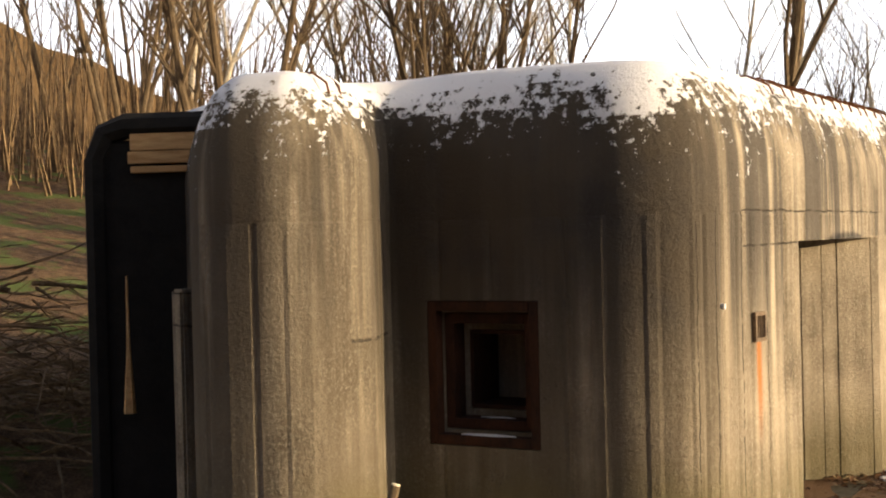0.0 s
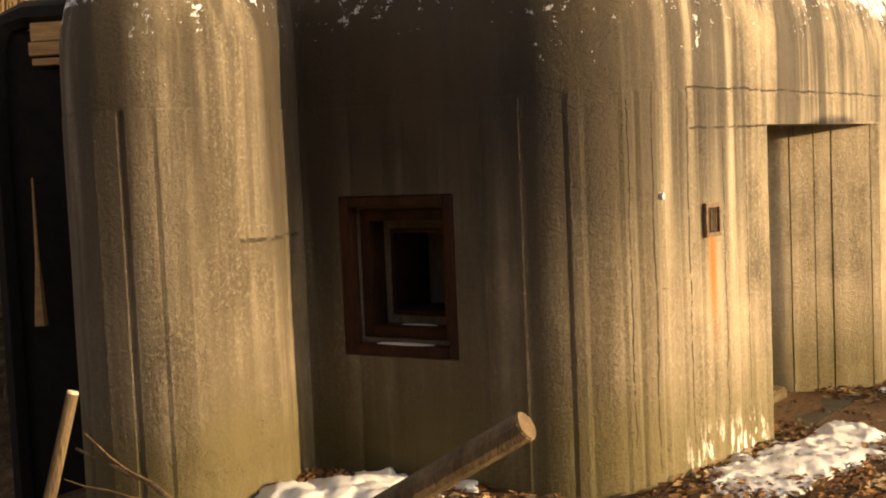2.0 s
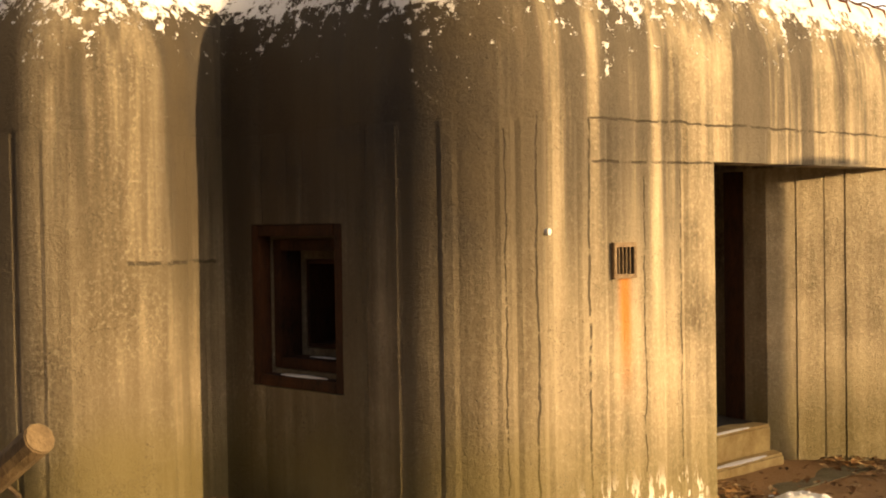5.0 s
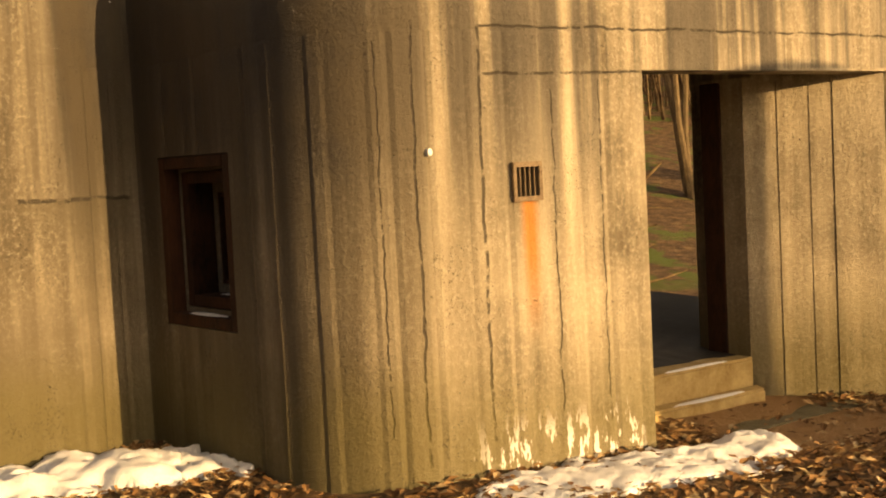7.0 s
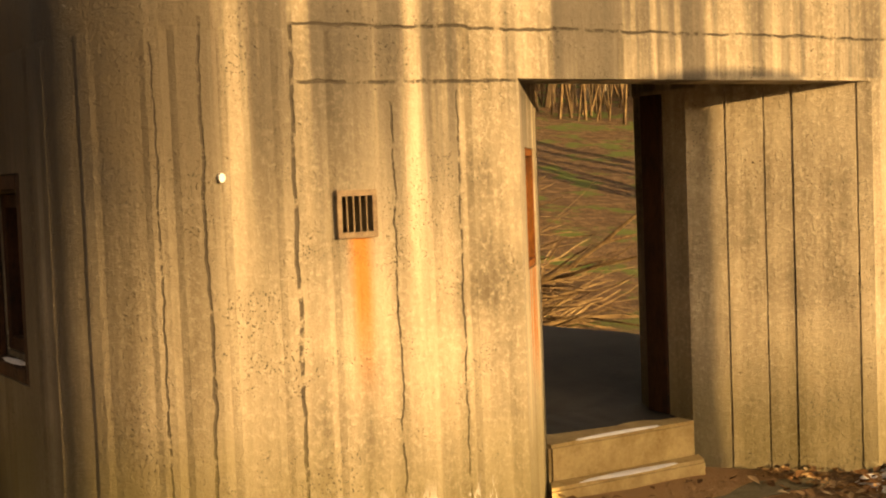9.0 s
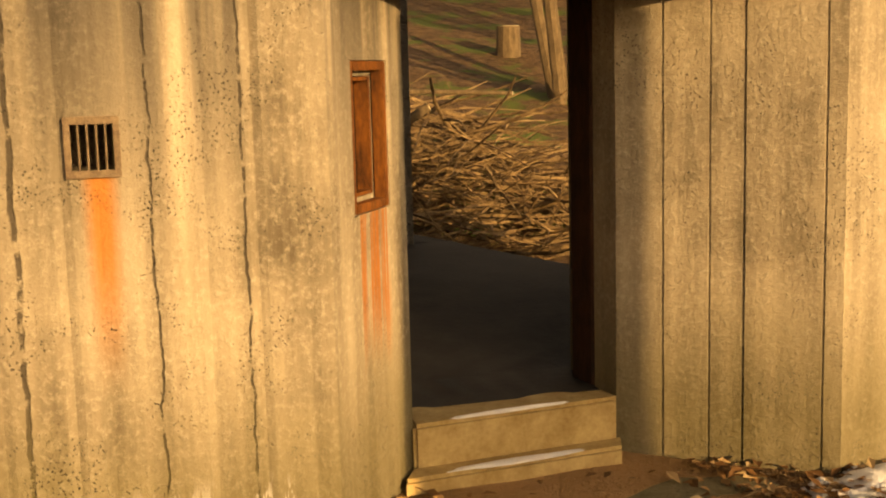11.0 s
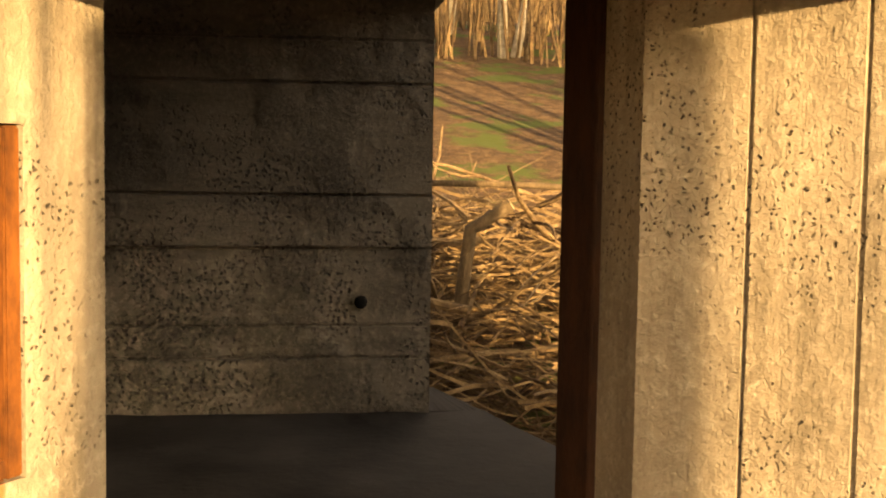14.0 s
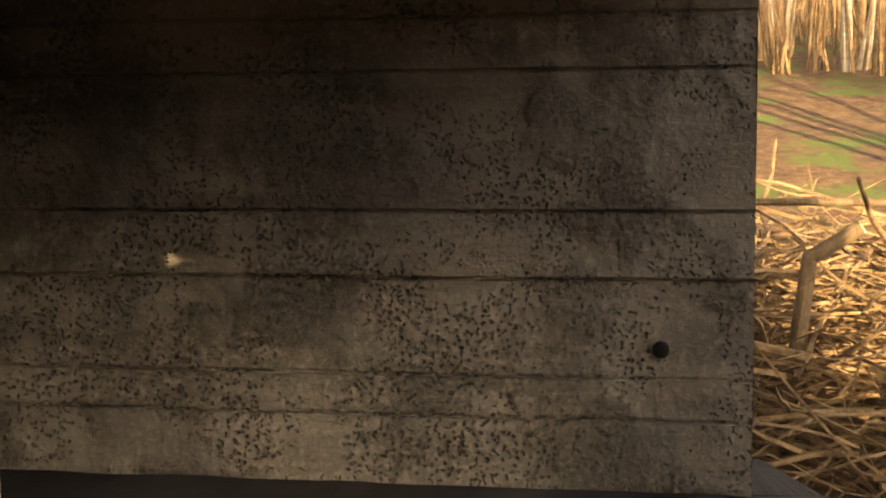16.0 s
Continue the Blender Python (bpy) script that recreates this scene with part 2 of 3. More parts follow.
    col = m.mix(m.math("MULTIPLY", hole, 0.45 if inside else 0.85), col, (0.05, 0.043, 0.035))
    cast = m.noise(1.0, 4, 0.7, m.scaled(60, 60, 8) if not inside else m.scaled(8, 8, 60))
    rough_patch = m.math("MULTIPLY", m.noise(22, 5, 0.75), m.smooth(m.noise(1.6, 3), 0.48, 0.62))
    nrm = m.bump(cast, 0.5, 0.006, m.bump(fine, 0.9, 0.012))
    if not inside:
        nrm = m.bump(m.math("SUBTRACT", 1.0, cracks), 0.8, 0.01, nrm)
    nrm = m.bump(m.math("SUBTRACT", 1.0, hole), 1.0, 0.03 if inside else 0.012, nrm)
    nrm = m.bump(rough_patch, 1.0 if inside else 0.55, 0.05 if inside else 0.014, nrm)
    if snow:
        nz = m.n("ShaderNodeSeparateXYZ", Vector=m.n("ShaderNodeNewGeometry").outputs["True Normal"]).outputs[2]
        lump = m.math("ADD", m.math("MULTIPLY", m.noise(13, 5, 0.75), 1.1), m.math("MULTIPLY", m.noise(1.6, 3), 0.6))
        cover = m.math("MULTIPLY", m.smooth(m.math("ADD", m.math("MULTIPLY", nz, 0.62), lump), 1.07, 1.13), m.smooth(z, 2.3, 2.55))
        col = m.mix(cover, col, (0.86, 0.87, 0.9))
        nrm = m.bump(cover, 0.8, 0.03, nrm)
    return m.done(col, nrm)


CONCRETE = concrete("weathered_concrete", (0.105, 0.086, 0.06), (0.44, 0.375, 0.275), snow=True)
INNER = concrete("inner_concrete", (0.13, 0.115, 0.095), (0.31, 0.28, 0.235), inside=True)
RUST = two_tone("rusted_steel", (0.045, 0.016, 0.006), (0.24, 0.085, 0.02), 9, 0.8, 0.5, (1, 1, 0.4), 0.2)
# rust copy with the shade of recesses and doorway in its colour
DARK_RUST = two_tone("shaded_rust", (0.012, 0.006, 0.004), (0.06, 0.023, 0.01), 7, 0.85, 0.5, (1, 1, 0.4))
STEEL = two_tone("grey_rusty_bars", (0.10, 0.07, 0.05), (0.24, 0.18, 0.12), 30, 0.6, 0.4, metal=0.5)
EARTH = None
SNOW = two_tone("old_snow", (0.72, 0.73, 0.76), (0.88, 0.88, 0.88), 12, 0.8, 0.6, dist=0.02)
# flat black painted where there is deep shade: wing panel and tie hole
SHADE_BLACK = two_tone("shade_black", (0.006, 0.006, 0.006), (0.014, 0.013, 0.012), 6, 0.85, 0.3)
PLANK = two_tone("raw_timber", (0.38, 0.22, 0.09), (0.62, 0.42, 0.2), 5, 0.75, 0.4, (1, 8, 8))
BARK = two_tone("brown_bark", (0.07, 0.05, 0.03), (0.2, 0.145, 0.085), 14, 0.95, 0.8, (1, 1, 0.3))
BIRCH = two_tone("pale_bark", (0.3, 0.25, 0.17), (0.62, 0.56, 0.44), 6, 0.9, 0.5, (1, 1, 2.5))
TWIG = two_tone("dead_branch", (0.035, 0.018, 0.009), (0.32, 0.22, 0.115), 4, 0.9, 0.4)
CUT = two_tone("cut_wood", (0.65, 0.55, 0.36), (0.8, 0.72, 0.52), 20, 0.85, 0.2)


def leaf_material():
    m = Mat("dry_leaves", 0.8)
    r = m.t.nodes.new("ShaderNodeNewGeometry").outputs["Random Per Island"]
    c = m.ramp(r, (0.0, (0.09, 0.045, 0.018)), (0.35, (0.2, 0.1, 0.04)), (0.7, (0.34, 0.2, 0.09)), (1.0, (0.5, 0.38, 0.22)))
    return m.done(c)


LEAF = leaf_material()


def ground_material():
    m = Mat("woodland_ground", 0.95)
    x, y, z = m.xyz()[0], m.xyz()[1], m.xyz()[2]
    n1, n2, n3 = m.noise(0.45, 5), m.noise(5, 6, 0.7), m.noise(40, 4, 0.7)
    c = m.ramp(m.math("ADD", m.math("MULTIPLY", n2, 0.6), m.math("MULTIPLY", n3, 0.4)),
               (0.34, (0.04, 0.025, 0.012)), (0.5, (0.13, 0.078, 0.04)), (0.68, (0.32, 0.2, 0.1)))
    back = m.smooth(y, 4.5, 7.0)
    moss = m.math("MULTIPLY", m.smooth(m.noise(0.9, 5), 0.5, 0.6), back)
    c = m.mix(m.math("MULTIPLY", moss, 0.92), c, (0.10, 0.14, 0.028))
    dirt = m.math("MULTIPLY", m.math("SUBTRACT", 1.0, m.smooth(m.math("ABSOLUTE", m.math("SUBTRACT", x, 1.15)), 0.35, 0.9)),
                  m.math("MULTIPLY", m.smooth(y, -1.2, -0.5), m.math("SUBTRACT", 1.0, back)))
    c = m.mix(m.math("MULTIPLY", dirt, 0.8), c, (0.5, 0.3, 0.145))
    nrm = m.bump(n3, 0.7, 0.03)
    return m.done(c, m.bump(n2, 0.8, 0.08, nrm))


EARTH = ground_material()


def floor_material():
    m = Mat("dark_floor", 0.6)
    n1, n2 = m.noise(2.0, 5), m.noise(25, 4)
    # mottled near-black tone over the whole floor
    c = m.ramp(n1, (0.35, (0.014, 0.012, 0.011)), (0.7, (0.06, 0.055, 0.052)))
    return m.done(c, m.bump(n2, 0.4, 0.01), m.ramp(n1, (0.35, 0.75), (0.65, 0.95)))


FLOOR = floor_material()

# ---- the bunker ----
OUTLINE = [(4.0, 0.29, 0.4), (2.324, 0.176, 0), (0.035, 0.035, 0), (-1.9, 0.0, 0.75), (-2.27, 2.15, 0.06), (-2.75, 1.83, 0.42), (-3.45, 1.76, 0.48),
           (-3.76, 2.5, 0.5), (-2.95, 3.4, 0.2), (-2.3, 4.3, 0.1), (-1.9, 5.3, 0.2), (-1.2, 6.4, 0.3), (1.6, 6.4, 0.35), (1.6, 4.75, 0.1),
           (3.0, 2.2, 0.2), (4.0, 2.35, 0.4)]
LINTEL, CEIL = 2.045, 2.5


def bunker_body():
    line = divide(fillet(OUTLINE), 0.03)
    n = len(line)
    rng = random.Random(4)
    # upright board marks: a shallow step from board to board and a thin joint
    shift, joint, s, nxt, off = [], [], 0.0, 0.16, 0.0
    for i in range(n):
        s += (line[i] - line[i - 1]).length
        hit = s > nxt
        if hit:
            s, nxt, off = 0.0, rng.choice((0.11, 0.15, 0.18, 0.22)), rng.uniform(-0.004, 0.004)
        joint.append(rng.choice((0.004, 0.008, 0.012, -0.004, 0.003)) if hit else 0.0)
        shift.append(off)
    w = 5
    normal = []
    for i in range(n):
        d = (line[(i + w) % n] - line[i - w]).normalized()
        normal.append(Vector((-d.y, d.x)))
    levels = [(-0.6, 0, 1), (0.0, 0, 1), (0.5, 0, 1), (1.0, 0, 1), (1.5, 0, 1), (2.0, 0, 1), (2.24, 0, 1), (2.255, 0.003, 0), (2.27, 0, 0), (2.5, 0, 0)]
    levels += [(2.55 + 0.76 * math.sin(a), 0.40 * (1 - math.cos(a)), 0) for a in [radians(9 * k) for k in range(1, 11)]]
    bm = bmesh.new()
    rings = []
    for z, inset, marks in levels:
        ring = []
        for i in range(n):
            p = line[i] - normal[i] * (inset + (shift[i] + joint[i]) * marks + 0.006 * noise.noise((line[i].x * 1.5, line[i].y * 1.5, z * 1.5)))
            low = 0.05 * min(1.0, max(0.0, (-p.x - 1.9) / 0.7)) * max(0.0, z - 2.3) / 0.85
            ring.append(bm.verts.new((p.x, p.y, z - low + (0.03 * noise.noise((p.x, p.y, 5)) if z > 2.9 else 0))))
        rings.append(ring)
    for a, b in zip(rings, rings[1:]):
        for i in range(n):
            j = (i + 1) % n
            bm.faces.new((a[j], a[i], b[i], b[j]))
    bm.faces.new(rings[0])
    bm.faces.new(rings[-1][::-1])
    bmesh.ops.recalc_face_normals(bm, faces=bm.faces)
    return bm


def frame_at(c, out, bm):
    """Turns a mesh built with x along a wall, y into it and z up to the place c, with out pointing away from the wall."""
    o = Vector((*out, 0)).normalized()
    u = Vector((-o.y, o.x, 0))
    m = Matrix(((u.x, -o.x, 0, c[0]), (u.y, -o.y, 0, c[1]), (0, 0, 1, c[2] if len(c) > 2 else 0), (0, 0, 0, 1)))
    bm.transform(m)
    bmesh.ops.recalc_face_normals(bm, faces=bm.faces)
    return bm


EMB_C, EMB_OUT = (-2.144, 1.42, 1.2), (-0.986, -0.170)
NICHE_C, NICHE_OUT = (0.269, 0.380, 1.44), (0.823, -0.567)
VENT_C = (-0.785, 0.0, 1.46)
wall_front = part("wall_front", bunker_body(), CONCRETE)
cutters = [
    prism([(-0.19, -0.29), (2.67, -0.14), (1.50, 0.80), (1.47, 0.97), (1.43, 1.12), (1.47, 1.30), (0.0, 1.30), (0.28, 0.83), (0.485, 0.694)], -0.12, LINTEL),
    prism([(0.228, 0.312), (1.99, 0.392), (1.494, 0.79), (1.464, 0.97), (1.424, 1.12), (1.464, 1.32), (0.0, 1.32), (0.285, 0.836), (0.489, 0.70)], 1.9, CEIL - 0.011),
    prism([(-1.3, 1.26), (1.475, 1.26), (4.6, 2.4), (4.6, 7.3), (1.5, 7.3), (1.5, 4.42), (-2.0, 4.42), (-2.0, 3.2), (-1.4, 2.7)], 0.10, CEIL),
    frame_at(EMB_C, EMB_OUT, box(-0.42, -0.2, -0.50, 0.42, 0.10, 0.50)),
    frame_at(EMB_C, EMB_OUT, box(-0.34, 0.0, -0.40, 0.34, 0.28, 0.41)),
    frame_at(EMB_C, EMB_OUT, box(-0.235, 0.1, -0.28, 0.235, 0.72, 0.28)),
    frame_at(NICHE_C, NICHE_OUT, box(-0.192, -0.05, -0.295, 0.192, 0.06, 0.295)),
    frame_at(NICHE_C, NICHE_OUT, box(-0.15, 0.0, -0.24, 0.15, 0.20, 0.235)),
    frame_at(VENT_C, (0, -1), box(-0.075, -0.1, -0.09, 0.075, 0.5, 0.09)),
]
for bm in cutters:
    ob = part("cutter", bm, CONCRETE)
    for solver in ("EXACT", "FAST"):
        mod = wall_front.modifiers.new("cut", "BOOLEAN")
        mod.object, mod.operation, mod.solver = ob, "DIFFERENCE", solver
        bpy.context.view_layer.update()
        solid = bpy.data.meshes.new_from_object(wall_front.evaluated_get(bpy.context.evaluated_depsgraph_get()))
        wall_front.modifiers.clear()
        if len(solid.vertices) > 5000:
            wall_front.data = solid
            break
    bpy.data.objects.remove(ob)
shade_smooth(wall_front, 13)
tagged(wall_front, "board-marked weathered concrete bunker wall under a snowy rounded roof", "wall", kind="structure")


def back_wall():
    """Inner wall cast against lying boards: each row a little proud of the next, with rough joints."""
    rows = [0.3, 0.70, 0.86, 1.24, 1.50, 2.04, 2.25, 2.5]
    rng = random.Random(8)
    bm = bmesh.new()
    xs = [-2.0 + 3.5 * k / 80 for k in range(81)]
    for a, b in zip(rows, rows[1:]):
        depth = rng.uniform(0.012, 0.03)
        tilt = rng.uniform(-0.006, 0.006)
        lips = [(a + 0.004, 0.0), (a + 0.010, depth), (b - 0.010, depth + tilt), (b - 0.004, 0.0)]
        grid = []
        for z, d in lips:
            row = []
            for x in xs:
                wob = 0.005 * noise.noise((x * 2.3, z * 3, 1.7))
                end = 0.012 * noise.noise((z * 7, 2, 3)) if x > 1.48 else 0
                row.append(bm.verts.new((x + end, 4.42 - d - abs(wob), z + 0.004 * noise.noise((x * 1.5, a, 9)))))
            grid.append(row)
        for r0, r1 in zip(grid, grid[1:]):
            for k in range(80):
                bm.faces.new((r0[k], r0[k + 1], r1[k + 1], r1[k]))
    # the end of the wall, turned towards the way out
    e0 = [bm.verts.new((1.504, y, z)) for y, z in ((4.41, 0.05), (5.3, 0.05), (5.3, 2.49), (4.41, 2.49))]
    bm.faces.new(e0)
    e1 = [bm.verts.new((x, 4.416, z)) for x, z in ((-1.99, 0.05), (1.504, 0.05), (1.504, 2.49), (-1.99, 2.49))]
    bm.faces.new(e1)
    return bm


wall_back = tagged(part("wall_back", back_wall(), INNER), "dark inner concrete wall with lying board marks", "wall", kind="structure")


def floor_mesh():
    """A slab that rises from the sill to the back wall under trodden dirt, with an uneven skin."""
    bm = bmesh.new()
    lines = [(0.9, 0.30, 1.46), (1.27, 0.06, 1.46), (1.3, -1.28, 1.6), (1.7, -1.29, 2.5), (2.2, -1.3, 2.42), (2.7, -1.38, 2.28), (3.2, -1.98, 2.13),
             (3.65, -1.98, 2.0), (4.1, -1.98, 1.87), (4.41, -1.98, 1.78), (4.43, 1.508, 1.77), (5.05, 1.508, 1.6)]
    rows = []
    for y, x0, x1 in lines:
        u = min(1.0, max(0.0, (y - 0.9) / 1.7))
        z = 0.168 + 0.255 * u * u * (3 - 2 * u)
        rows.append([bm.verts.new((x0 + (x1 - x0) * k / 40, y, z + 0.012 * noise.noise((x0 + (x1 - x0) * k / 10, y * 4, 2)))) for k in range(41)])
    for a, b in zip(rows, rows[1:]):
        for k in range(40):
            bm.faces.new((a[k], a[k + 1], b[k + 1], b[k]))
    rim = [e for e in bm.edges if e.is_boundary]
    for v in bmesh.ops.extrude_edge_only(bm, edges=rim)["geom"]:
        if isinstance(v, bmesh.types.BMVert):
            v.co.z = -0.1
    bmesh.ops.recalc_face_normals(bm, faces=bm.faces)
    return bm


floor = shade_smooth(tagged(part("floor", floor_mesh(), FLOOR), "dark concrete floor inside the bunker", "floor", kind="structure"))
ceiling = tagged(part("ceiling", prism([(-1.28, 1.34), (1.46, 1.34), (2.6, 1.75), (1.75, 4.37), (-1.98, 4.37), (-1.98, 3.22), (-1.38, 2.72)], 2.455, 2.49), INNER),
                 "shadowed concrete ceiling of the bunker", "ceiling", kind="structure")


def step_mesh(points, z0, z1):
    bm = prism(points, z0, z1)
    bmesh.ops.bevel(bm, geom=[e for e in bm.edges if e.calc_length() > 0.3], offset=0.018, segments=2, affect="EDGES")
    return bm


STEP = two_tone("worn_yellow_concrete", (0.30, 0.2, 0.08), (0.52, 0.4, 0.2), 6, 0.85, 0.5)
doorstep = thing("doorstep", 1.0, 0.7, -0.1, "two worn concrete doorsteps with traces of snow", "step")
inv = Matrix.Translation((-1.0, -0.7, 0.1))
for pts, z0, z1, nm in (([(0.40, 0.50), (1.44, 0.61), (1.50, 0.76), (0.48, 0.66)], -0.3, -0.02, "tread"),
                        ([(0.475, 0.645), (1.49, 0.755), (1.455, 1.0), (0.50, 0.95)], -0.3, 0.17, "sill")):
    bm = step_mesh(pts, z0, z1)
    bm.transform(inv)
    part(nm, bm, STEP, doorstep)

# grille over the air hole
vent = thing("vent_grille", VENT_C[0], 0.0, VENT_C[2], "small rusty steel grille with upright bars in the wall", "grille")
bm = box(-0.092, -0.006, 0.078, 0.092, 0.02, 0.104, 0.003)
box(-0.092, -0.006, -0.104, 0.092, 0.02, -0.078, 0.003, bm)
box(-0.092, -0.006, -0.078, -0.070, 0.02, 0.078, 0.003, bm)
box(0.070, -0.006, -0.078, 0.092, 0.02, 0.078, 0.003, bm)
part("frame", bm, STEEL, vent)
for k in range(4):
    x = -0.045 + 0.03 * k
    part("bar", tube([(x, 0.006, -0.082), (x, 0.006, 0.082)], 0.0045, 8), STEEL, vent)


def liner(name, c, out, half_w, z0, z1, depth0, depth1, thick, label, category, material=None):
    """A rusty steel frame lining an opening in a wall: two cheeks, a head and a sill."""
    o = Vector((*out, 0)).normalized()
    ob = new(name)
    ob.matrix_basis = Matrix(((-o.y, -o.x, 0, c[0]), (o.x, -o.y, 0, c[1]), (0, 0, 1, c[2]), (0, 0, 0, 1)))
    tagged(ob, label, category)
    for nm, b in (("cheek", (-half_w, depth0, z0, -half_w + thick, depth1, z1)), ("cheek", (half_w - thick, depth0, z0, half_w, depth1, z1)),
                  ("head", (-half_w + thick, depth0, z1 - thick, half_w - thick, depth1, z1)), ("sill", (-half_w + thick, depth0, z0, half_w - thick, depth1, z0 + thick))):
        part(nm, box(*b, 0.004), material or RUST, ob)
    return ob


liner("gun_port_frame", EMB_C, EMB_OUT, 0.418, -0.495, 0.495, 0.0, 0.095, 0.068, "dark rusty brown outer frame of the gun port", "frame", DARK_RUST)
liner("gun_port_frame", EMB_C, EMB_OUT, 0.337, -0.395, 0.405, 0.105, 0.275, 0.068, "dark rusty brown middle frame of the gun port", "frame", DARK_RUST)
liner("gun_port_frame", EMB_C, EMB_OUT, 0.232, -0.275, 0.275, 0.285, 0.7, 0.025, "dark rusty brown inner frame of the gun port", "frame", DARK_RUST)
niche = liner("niche_frame", NICHE_C, NICHE_OUT, 0.19, -0.292, 0.292, 0.004, 0.055, 0.036, "rusted steel frame of the niche beside the doorway", "frame")
# the niche's inner shade is put into the darker back plate
part("plate", box(-0.148, 0.12, -0.236, 0.148, 0.14, 0.232, 0.003), DARK_RUST, niche)
for x0, x1 in ((-0.149, -0.135), (0.132, 0.149)):
    part("lining", box(x0, 0.057, -0.236, x1, 0.119, 0.232, 0.002), RUST, niche)
part("lining", box(-0.134, 0.057, 0.216, 0.131, 0.119, 0.232, 0.002), RUST, niche)
part("lining", box(-0.134, 0.057, -0.237, 0.131, 0.119, -0.222, 0.002), RUST, niche)
# a dark plate stands in for the shaded hollow on the left
part("shutter", box(-0.147, 0.095, -0.16, -0.03, 0.118, 0.19, 0.003), DARK_RUST, niche, "dark plate standing in for the shaded hollow of the niche")

# steel door frame left in the doorway
door_frame = thing("door_frame", 0, 0, 0, "rusted steel door frame without a door in the doorway", "door frame")
for pts in ([(1.50, 0.975), (1.452, 0.975), (1.412, 1.12), (1.46, 1.13)],):
    bm = prism(pts, 0.17, LINTEL - 0.003)
    bmesh.ops.bevel(bm, geom=list(bm.edges), offset=0.004, segments=1, affect="EDGES")
    # its rust is darkened to hold the doorway's shade
    part("post", bm, DARK_RUST, door_frame)

# ---- ground ----
def ground_mesh():
    def axis(lo, hi):
        fine = [lo + (hi - lo) * k / 110 for k in range(111)]
        far = [1, 2.2, 3.6, 5.2, 7, 9, 11.5, 14.5, 18, 23, 30, 45, 70, 200, 600]
        return [lo - f for f in far[::-1]] + fine + [hi + f for f in far]
    xs, ys = axis(-11.5, 7), axis(-7, 14)
    bm = bmesh.new()
    grid = [[bm.verts.new((x, y, ground_z(x, y))) for x in xs] for y in ys]
    for a, b in zip(grid, grid[1:]):
        for k in range(len(xs) - 1):
            bm.faces.new((a[k], a[k + 1], b[k + 1], b[k]))
    return bm


ground = tagged(part("ground", ground_mesh(), EARTH), "brown woodland ground with moss and bare earth", "ground", kind="structure")
for p in ground.data.polygons:
    p.use_smooth = True

POLY = [Vector(p[:2]) for p in OUTLINE]


def in_bunker(x, y, grow=0.0):
    inside = False
    for a, b in zip(POLY, POLY[1:] + POLY[:1]):
        if (a.y > y) != (b.y > y) and x < (b.x - a.x) * (y - a.y) / (b.y - a.y) + a.x:
            inside = not inside
    return inside


def leaf_litter(count, seed):
    rng = random.Random(seed)
    verts, faces = [], []
    while len(faces) < count * 2:
        x, y = rng.uniform(-7.5, 5), rng.uniform(-4.6, 2.2)
        in_door = 0.1 < x < 2.2 and 0.0 < y < 0.5
        if in_bunker(x, y) and not in_door or (0.55 < x < 1.75 and -0.5 < y < 0.5 and rng.random() < 0.85):
            continue
        z = ground_z(x, y) + rng.uniform(0.004, 0.03)
        s, a, tx, ty = rng.uniform(0.014, 0.035), rng.uniform(0, 6.3), rng.uniform(-0.5, 0.5), rng.uniform(-0.5, 0.5)
        c, d = math.cos(a), math.sin(a)
        k = len(verts)
        for u, v, h in ((-1.3, 0, 0), (0, -0.7, 0.3), (1.3, 0, 0.1), (0, 0.7, 0.35)):
            verts.append((x + s * (u * c - v * d), y + s * (u * d + v * c), z + s * (u * tx + v * ty + h)))
        faces += [(k, k + 1, k + 2), (k, k + 2, k + 3)]
    me = bpy.data.meshes.new("leaf_litter")
    me.from_pydata(verts, [], faces)
    me.materials.append(LEAF)
    return tagged(new("leaf_litter", me), "dry brown fallen leaves on the ground", "leaves", kind="stuff")


leaf_litter(36000, 3)


def snow_patch(cx, cy, rx, ry, rot, high, seed, label):
    """A thin lumpy patch of old snow with a ragged rim."""
    bm = bmesh.new()
    n = 46
    c, s = math.cos(radians(rot)), math.sin(radians(rot))
    grid = {}
    for i in range(n):
        for j in range(n):
            u, v = 2 * i / (n - 1) - 1, 2 * j / (n - 1) - 1
            x, y = cx + c * u * rx - s * v * ry, cy + s * u * rx + c * v * ry
            h = 1 - u * u - v * v + 0.9 * noise.noise((x * 2.2, y * 2.2, seed)) + 0.75 * noise.noise((x * 8, y * 8, seed + 3.3))
            if h > 0.0 and not in_bunker(x, y):
                grid[i, j] = bm.verts.new((x, y, ground_z(x, y) - 0.01 + high * (min(1.0, h) ** 0.6) + 0.015 * noise.noise((x * 20, y * 20, 1))))
    for (i, j) in list(grid):
        q = [(i, j), (i + 1, j), (i + 1, j + 1), (i, j + 1)]
        if all(k in grid for k in q):
            bm.faces.new([grid[k] for k in q])
    bmesh.ops.delete(bm, geom=[v for v in bm.verts if not v.link_faces], context="VERTS")
    rim = [e for e in bm.edges if e.is_boundary]
    out = bmesh.ops.extrude_edge_only(bm, edges=rim)
    for v in out["geom"]:
        if isinstance(v, bmesh.types.BMVert):
            v.co.z -= 0.06
    ob = part("snow_patch", bm, SNOW)
    for p in ob.data.polygons:
        p.use_smooth = True
    return tagged(ob, label, "snow", "snow patches")


